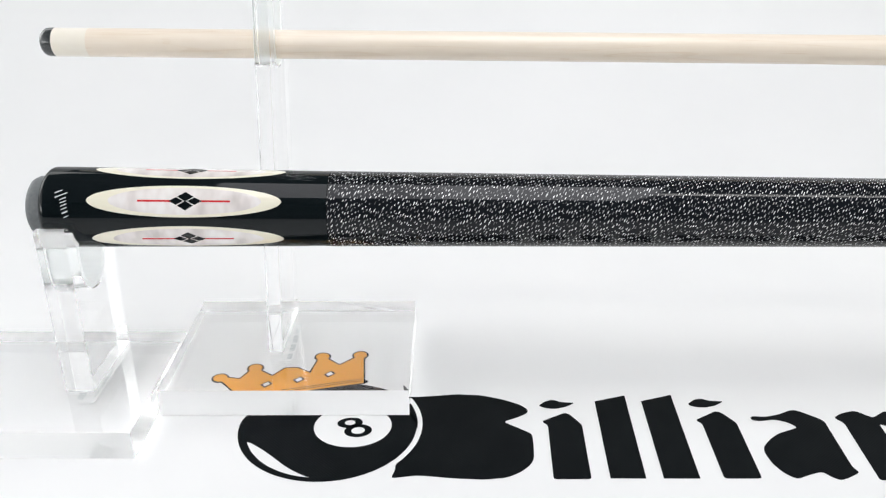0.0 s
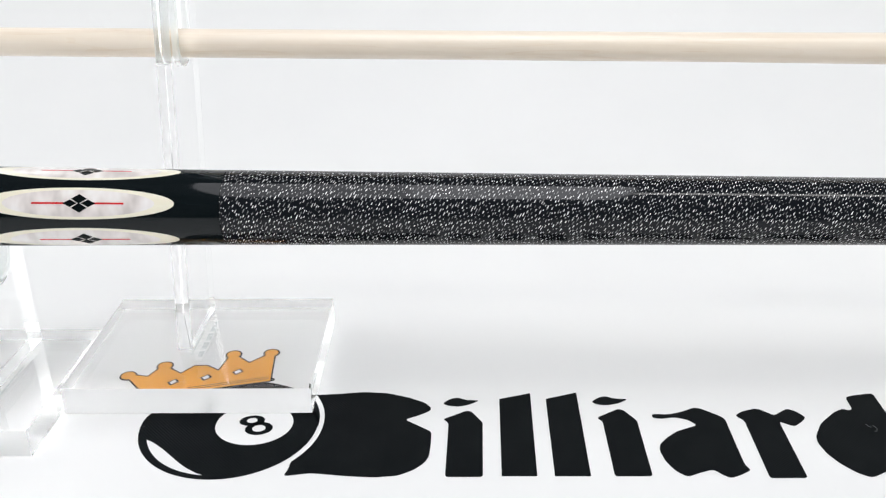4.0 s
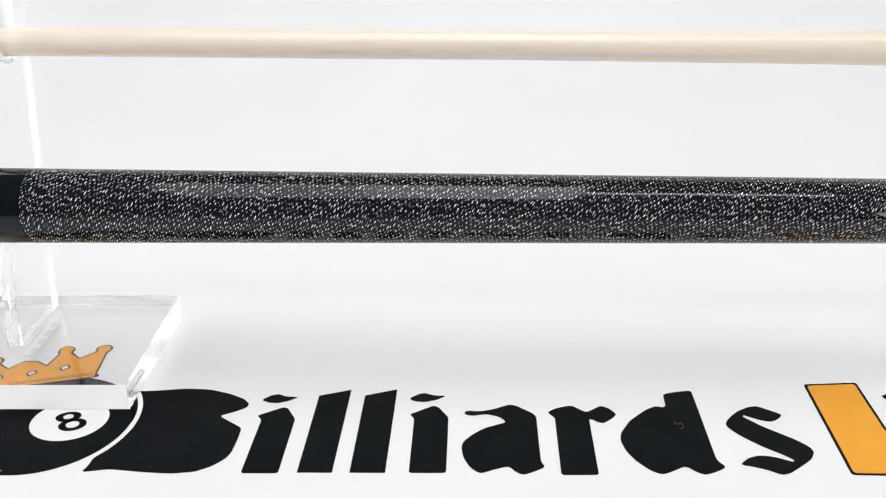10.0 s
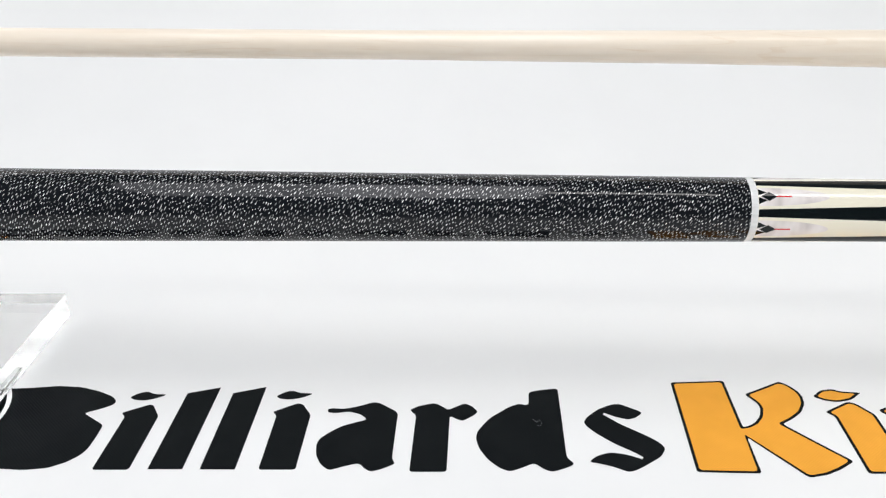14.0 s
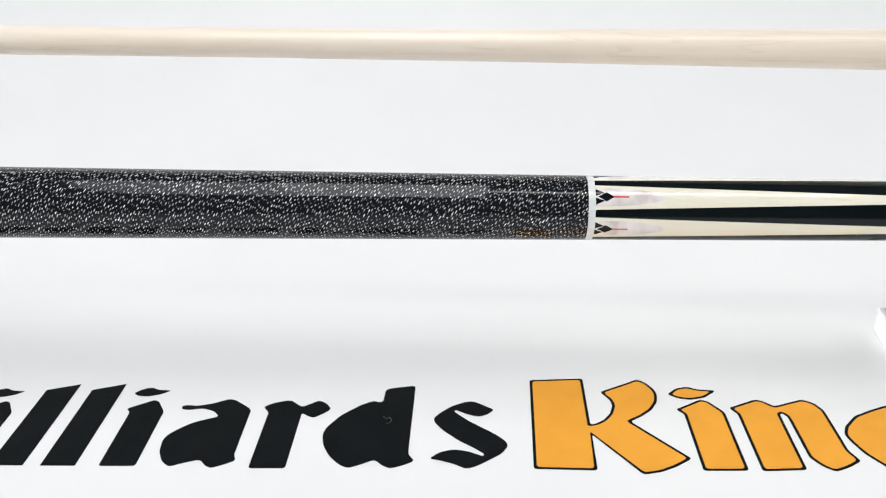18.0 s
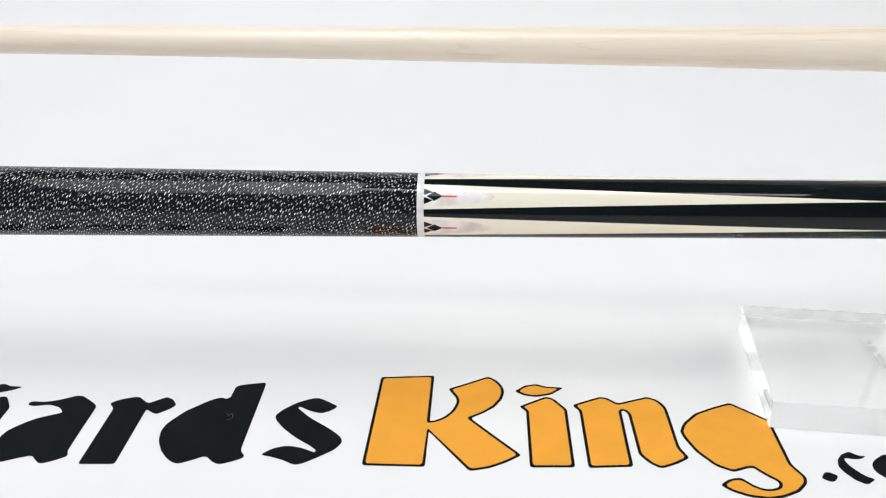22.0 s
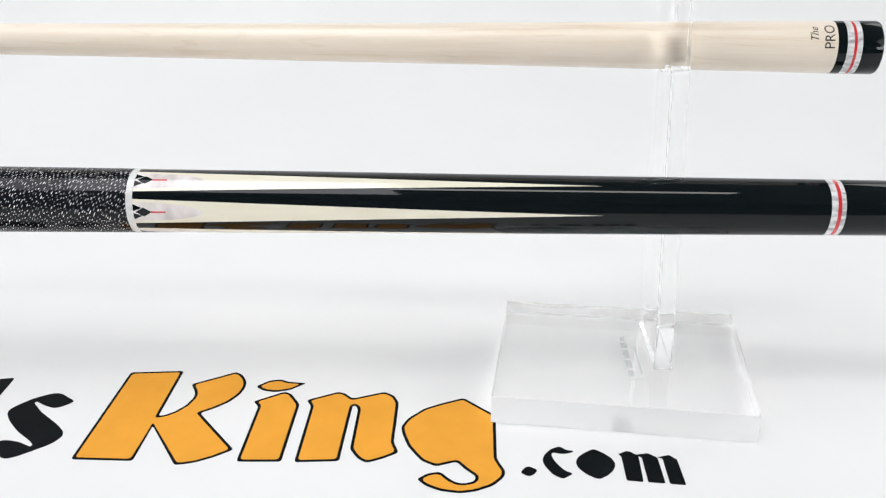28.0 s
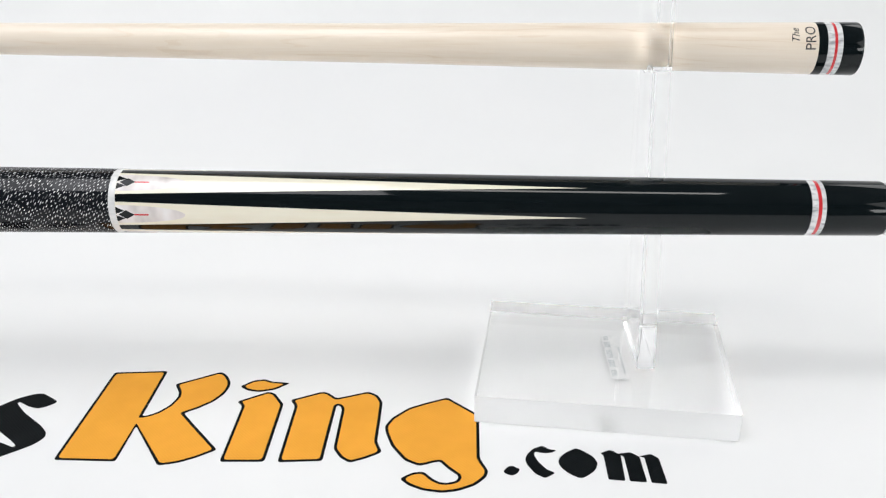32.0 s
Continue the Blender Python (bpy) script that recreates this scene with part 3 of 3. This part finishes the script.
def build_butt():
    butt = tagged(new("cue_butt"), "glossy black pool cue butt with ivory inlays and speckled linen wrap", "pool cue")
    r = butt_radius
    part("bumper", turned([(-0.0474, 0.0095), (-0.0472, 0.0106), (-0.0464, 0.0118), (-0.0446, 0.0126), (-0.038, 0.0128)], 64), RUBBER, butt, "grey rubber bumper on the butt end")
    cap = [(-0.0406, 0.0126)] + [(-0.0406 + 0.0030 * (1 - math.cos(a)), 0.0128 + (r(-0.0376) - 0.0128) * math.sin(a)) for a in steps(radians(8), radians(90), 8)]
    sleeve = part("butt_sleeve", turned(cap + [(x, r(x)) for x in steps(-0.03, 0.0740, 8)]), LACQUER, butt, "glossy black lacquered butt sleeve")
    part("wrap", turned([(0.0740, r(0.0740) - 0.0002), (0.0744, r(0.0744) + 0.00008)] + [(x, r(x) + 0.00008) for x in steps(0.08, 0.4195, 8)] + [(0.42, r(0.42) - 0.0001)]), WRAP, butt, "black linen wrap with white flecks under varnish")
    part("ring", turned([(0.42, r(0.42) + 0.0001), (0.4203, r(0.42) + 0.00016), (0.4225, r(0.4225) + 0.00012), (0.4227, r(0.4227))]), WHITE_RING, butt, "white resin ring at the end of the wrap")
    part("forearm", turned([(x, r(x)) for x in steps(0.4227, 0.6924, 10)]), LACQUER, butt, "glossy black lacquered forearm")
    for a, b, m, n in ((0.6924, 0.6948, SILVER, "joint_ring"), (0.6948, 0.6962, RED, "red_ring"), (0.6962, 0.6979, SILVER, "joint_ring")):
        part(n, turned([(a, r(a) + 0.00003), (b, r(b) + 0.00003)]), m, butt)
    part("joint_collar", turned([(0.6979, r(0.6979)), (0.7213, r(0.7213)), (0.7221, r(0.722) - 0.0002), (0.7225, r(0.722) - 0.0008)]), LACQUER, butt, "glossy black joint collar")
    for k in range(6):
        a = FIRST_ANGLE + 60 * k
        inlay = part("oval_inlay", ellipse_patch(r, -0.0203, 0.0563, a, 23.3, 0.00003), IVORY, butt, "cream oval inlay with mother of pearl centre")
        part("pearl_oval", ellipse_patch(r, -0.0118, 0.0485, a, 19.5, 0.00005), PEARL, inlay, "mother of pearl oval")
        for x0, x1 in ((-0.0002, 0.0130), (0.0243, 0.0364)):
            part("red_line", inlaid(r, steps(x0, x1, 6), lambda x: a - 1.4, lambda x: a + 1.4, 0.00007, 2), RED, inlay)
        for x0, x1, da, h in ((0.0121, 0.0180, 0, 5.4), (0.0194, 0.0253, 0, 5.4), (0.0155, 0.0219, 6.4, 6.9), (0.0155, 0.0219, -6.4, 6.9)):
            part("black_diamond", diamond_patch(r, x0, x1, a + da, h, 0.00007), LACQUER, inlay)
        point = part("ivory_point", inlaid(r, steps(0.4227, 0.6064, 24), lambda x: a - 23.3 * (0.6064 - x) / 0.1837 - 0.02, lambda x: a + 23.3 * (0.6064 - x) / 0.1837 + 0.02, 0.00003), IVORY, butt, "long ivory point inlaid in the black forearm")
        part("pearl_oval", ellipse_patch(r, 0.3956, 0.4501, a, 17.5, 0.00005, 0.4229), PEARL, point, "mother of pearl half oval")
        part("red_line", inlaid(r, steps(0.4297, 0.4356, 4), lambda x: a - 1.5, lambda x: a + 1.5, 0.00007, 2), RED, point)
        part("black_diamond", diamond_patch(r, 0.4237, 0.4301, a, 8.6, 0.00007), LACQUER, point)
        for s in (1, -1):
            part("black_chevron", inlaid(r, steps(0.4228, 0.4263, 6), lambda x: a + s * (1.6 + 5.6 * (x - 0.4228) / 0.0035), lambda x: a + s * (14.4 - 7.1 * (x - 0.4228) / 0.0035), 0.00007, 4), LACQUER, point)
    # a small illegible script reduced to bars, running round the sleeve
    for da, w, dx, l in ((17, 2.0, -0.0016, 0.0028), (12, 2.2, -0.0004, 0.0046), (7, 1.6, 0.0004, 0.0026), (2.5, 1.6, 0.0006, 0.0024), (-2, 1.6, 0.0008, 0.0024), (-6.5, 1.6, 0.0010, 0.0024), (-12, 2.6, 0.0012, 0.0022), (-18, 1.6, 0.0016, 0.0020)):
        a = FIRST_ANGLE + da - 5
        c = -0.0300 + dx
        part("script_bar", inlaid(r, steps(c - l / 2, c + l / 2, 4), lambda x: a - w * 0.32 + 1500 * (x - c), lambda x: a + w * 0.32 + 1500 * (x - c), 0.00005, 2), SCRIPT, butt, "small silver script bar")
    return butt


def build_rod():
    a = math.tan(radians(BUTT_TILT))
    bm = turned([(0.7226, 0.0100), (0.7228, 0.0104), (0.93, 0.0104), (0.9305, 0.0100)], 64)
    rod = part("spindle_rod", bm, ROD)
    rod.matrix_world = pose(0, 0, BUTT_LIFT, 0, BUTT_TILT, 0)
    return tagged(rod, "white plastic spindle rod that turns the cue butt", "rod")


BUTT = build_butt()
build_rod()


# ---- the cue shaft, at rest on its two stands ----
SHAFT_RADII = [(-0.0548, 0.00632), (0.10, 0.00624), (0.28, 0.00622), (0.40, 0.0069), (0.52, 0.0081), (0.63, 0.00945), (0.717, 0.01055)]


def shaft_radius(x):
    for (x0, r0), (x1, r1) in zip(SHAFT_RADII, SHAFT_RADII[1:]):
        if x <= x1:
            return r0 + (r1 - r0) * (x - x0) / (x1 - x0)
    return SHAFT_RADII[-1][1]


def wrapped_text(text, size, x_base, angle, radius, parent, name, label, shear=0.0):
    """Letters laid round the shaft: they read upwards, with their tops toward the tip."""
    cu = bpy.data.curves.new(name, "FONT")
    cu.body, cu.size, cu.align_x, cu.shear = text, size, "CENTER", shear
    cu.resolution_u = 6
    tmp = bpy.data.objects.new(name, cu)
    scene.collection.objects.link(tmp)
    me = bpy.data.meshes.new_from_object(tmp.evaluated_get(bpy.context.evaluated_depsgraph_get()))
    bpy.data.objects.remove(tmp)
    bm = bmesh.new()
    bm.from_mesh(me)
    bpy.data.meshes.remove(me)
    bmesh.ops.triangulate(bm, faces=bm.faces[:])
    bmesh.ops.subdivide_edges(bm, edges=[e for e in bm.edges if e.calc_length() > size * 0.15], cuts=2)
    for v in bm.verts:
        x = x_base - v.co.y
        r = radius(x) + 0.00006
        a = radians(angle) + v.co.x / r
        v.co = (x, -r * math.cos(a), r * math.sin(a))
    bm.normal_update()
    return part(name, bm, PRINT, parent, label)


def build_shaft():
    shaft = tagged(new("cue_shaft"), "pale varnished maple pool cue shaft with a black joint collar", "pool cue")
    r = shaft_radius
    part("tip", turned([(-0.0614, 0.0015), (-0.0612, 0.0030), (-0.0606, 0.0044), (-0.0597, 0.0055), (-0.0587, 0.0061), (-0.0577, 0.0063), (-0.0548, 0.00632)], 64), LEATHER, shaft, "dark domed leather cue tip")
    part("ferrule", turned([(-0.0548, 0.00632), (-0.0392, 0.00631)], 64), FERRULE, shaft, "white ferrule behind the tip")
    part("maple", turned([(x, r(x)) for x in steps(-0.0392, 0.6993, 60)]), MAPLE, shaft, "pale straight-grained maple")
    for a, b, m, n in ((0.6993, 0.7028, LACQUER, "black_ring"), (0.7028, 0.7054, SILVER, "silver_ring"), (0.7054, 0.7065, RED, "red_ring"), (0.7065, 0.7086, SILVER, "silver_ring")):
        part(n, turned([(a, r(a) + 0.00004), (b, r(b) + 0.00004)]), m, shaft)
    part("joint_collar", turned([(0.7086, r(0.7086)), (0.7160, r(0.7160)), (0.7167, r(0.717) - 0.0003), (0.7170, r(0.717) - 0.0009)]), LACQUER, shaft, "glossy black joint collar")
    wrapped_text("PRO", 0.0056, 0.6980, 37.8, r, shaft, "lettering", "dark printed letters PRO")
    wrapped_text("The", 0.0043, 0.6917, 41.8, r, shaft, "lettering", "dark printed letters The", 0.3)
    dirn = Vector((1, -0.0323, -0.00557)).normalized()
    side = Vector((0, 0, 1)).cross(dirn).normalized()
    up = dirn.cross(side)
    shaft.matrix_world = Matrix(((dirn.x, side.x, up.x, 0), (dirn.y, side.y, up.y, 0.05953), (dirn.z, side.z, up.z, 0.14366), (0, 0, 0, 1)))
    return shaft


build_shaft()


# ---- acrylic stands ----
def frost(ob, mat, axis):
    """Gives the sawn edges, whose faces look along the axis, a frosted finish; the others are polished."""
    ob.data.materials.append(mat)
    for f in ob.data.polygons:
        f.material_index = int(abs(f.normal[axis]) > 0.5)
    return ob


def slab(name, outline, x0, x1, parent, label, mat=THIN_ACRYLIC):
    """A flat piece with the outline (y, z), from x0 to x1."""
    bm = bmesh.new()
    a = [bm.verts.new((x0, y, z)) for y, z in outline]
    b = [bm.verts.new((x1, y, z)) for y, z in outline]
    bm.faces.new(a)
    bm.faces.new(b[::-1])
    n = len(outline)
    for i in range(n):
        bm.faces.new((a[i], b[i], b[(i + 1) % n], a[(i + 1) % n]))
    bmesh.ops.recalc_face_normals(bm, faces=bm.faces[:])
    sharp = [e for e in bm.edges if len(e.link_faces) == 2 and e.calc_face_angle(0) > radians(40)]
    bmesh.ops.bevel(bm, geom=sharp, offset=0.0003, segments=1, affect="EDGES")
    return part(name, bm, mat, parent, label, smooth=False)


def plate(parent, x0, x1, y0, y1, turn=0.0):
    bm = box_bm(x0, x1, y0, y1, 0.0006, 0.0131)
    bmesh.ops.rotate(bm, verts=bm.verts[:], cent=((x0 + x1) / 2, (y0 + y1) / 2, 0), matrix=Matrix.Rotation(radians(turn), 3, "Z"))
    return frost(part("base_plate", bm, ACRYLIC, parent, "thick clear acrylic base plate with sawn edges", smooth=False), FROSTED, 1)


def joint(parent, x0, x1, y0, y1, patch_marks):
    """The joint by the upright's foot: a pale patch with a row of grey marks along one edge."""
    patch = part("joint_patch", box_bm(x0, x1, y0, y1, 0.0012, 0.0014), PATCH_PALE, parent, "pale patch seen through the plate", smooth=False)
    w, l = x1 - x0, y1 - y0
    for u, v, du, dv in patch_marks:
        cx, cy = x0 + w * u, y0 + l * v
        part("patch_mark", box_bm(cx - w * du, cx + w * du, cy - l * dv, cy + l * dv, 0.00145, 0.00165), PATCH_GREY, patch, smooth=False)


def arc_pts(cy, cz, r, a0, a1, n=14):
    return [(cy + r * math.cos(radians(a)), cz + r * math.sin(radians(a))) for a in steps(a0, a1, n)]


def liner(parent, cy, cz, r, thick, top, x0, x1, lean=0.0):
    """A U-shaped soft liner in a slot."""
    outline = [(cy - r - thick, top)] + arc_pts(cy, cz, r + thick, 180, 360) + [(cy + r + thick, top), (cy + r, top)] + arc_pts(cy, cz, r, 360, 180) + [(cy - r, top)]
    return slab("liner", leaning(outline, cz, lean), x0, x1, parent, "milky soft liner in the slot", LINER)


def leaning(outline, cz, lean):
    return [(y + lean * (z - cz), z) for y, z in outline]


def shaft_stand(name, px, py, turn, x0, x1, cy, cz, r, thick):
    """The upright leans back a little, and its slot holds the shaft."""
    stand = tagged(new(name), "clear acrylic cue stand holding the maple shaft in a forked upright", "cue stand", "acrylic cue stands")
    plate(stand, *px, *py, turn)
    slot = r + thick + 0.0001
    outline = [(cy - 0.020, 0.0133), (cy - 0.020, 0.236), (cy - slot, 0.236)] + arc_pts(cy, cz, slot, 180, 360) + [(cy + slot, 0.236), (cy + 0.020, 0.236), (cy + 0.020, 0.0133)]
    slab("upright", leaning(outline, cz, 0.2), x0, x1, stand, "clear acrylic forked upright")
    if thick:
        liner(stand, cy, cz, r, thick, 0.190, x0 + 0.0002, x1 - 0.0002, 0.2)
    foot = cy + 0.2 * (0.0133 - cz)
    # the patch lies a little to one side of the foot
    side = 0.003 if x0 < 0.3 else -0.010
    joint(stand, x0 + side, x1 + side, foot - 0.018, foot + 0.018, ROW if x0 > 0.3 else NEAR)


ROW = [(0.24, 0.12, 0.16, 0.06), (0.24, 0.33, 0.18, 0.08), (0.24, 0.55, 0.17, 0.09), (0.24, 0.76, 0.18, 0.06), (0.24, 0.92, 0.14, 0.05), (0.86, 0.40, 0.05, 0.30)]
NEAR = [(1 - u, v, du, dv) for u, v, du, dv in ROW]
shaft_stand("cue_stand", (-0.003, 0.104), (-0.0190, 0.0620), 1.0, 0.0390, 0.0457, 0.0582, 0.1438, 0.0067, 0.0030)
shaft_stand("cue_stand", (0.5675, 0.6730), (-0.0335, 0.0480), -6.0, 0.6325, 0.6400, 0.0390, 0.1404, 0.0100, 0)


def butt_stand():
    stand = tagged(new("cue_stand"), "clear acrylic cue stand cradling the end of the butt", "cue stand", "acrylic cue stands")
    plate(stand, -0.110, -0.004, -0.050, 0.030, 0.5)
    cz, r, low = BUTT_LIFT + 0.0002, 0.0163, 0.0665
    x0, x1 = -0.0405, -0.0282
    outline = [(-0.0215, 0.0133), (-0.0215, 0.083)] + arc_pts(-0.019, 0.0848, 0.0026, 180, 60, 6) + arc_pts(0, cz, r, 195, 216, 5) + arc_pts(0, low, 0.0130, 180, 360) + arc_pts(0, cz, r, 324, 345, 5) + arc_pts(0.019, 0.0848, 0.0026, 120, 0, 6) + [(0.0215, 0.0133)]
    # a white strip added so that the clear lip looks brightly lit
    lip_white = arc_pts(0, cz, 0.0161, 197, 226) + arc_pts(0, cz, 0.0176, 226, 197)
    slab("lip_white", lip_white, x0 - 0.0008, x1 + 0.0008, stand, "added white strip that brightens the lip of the cradle", ROD)
    slab("cradle", outline, x0, x1, stand, "clear acrylic cradle with a deep round notch")
    liner(stand, 0, low, 0.0104, 0.0025, 0.0765, x0 + 0.0002, x1 - 0.0002)
    joint(stand, -0.0395, -0.0300, -0.0205, 0.0185, ROW)


butt_stand()


# ---- what moves: the butt turns about its own axis ----
def motions():
    walk(BUTT, [(t, pose(0, 0, BUTT_LIFT, TURN_RATE * t, BUTT_TILT, 0)) for t in range(0, 33, 2)])


motions()
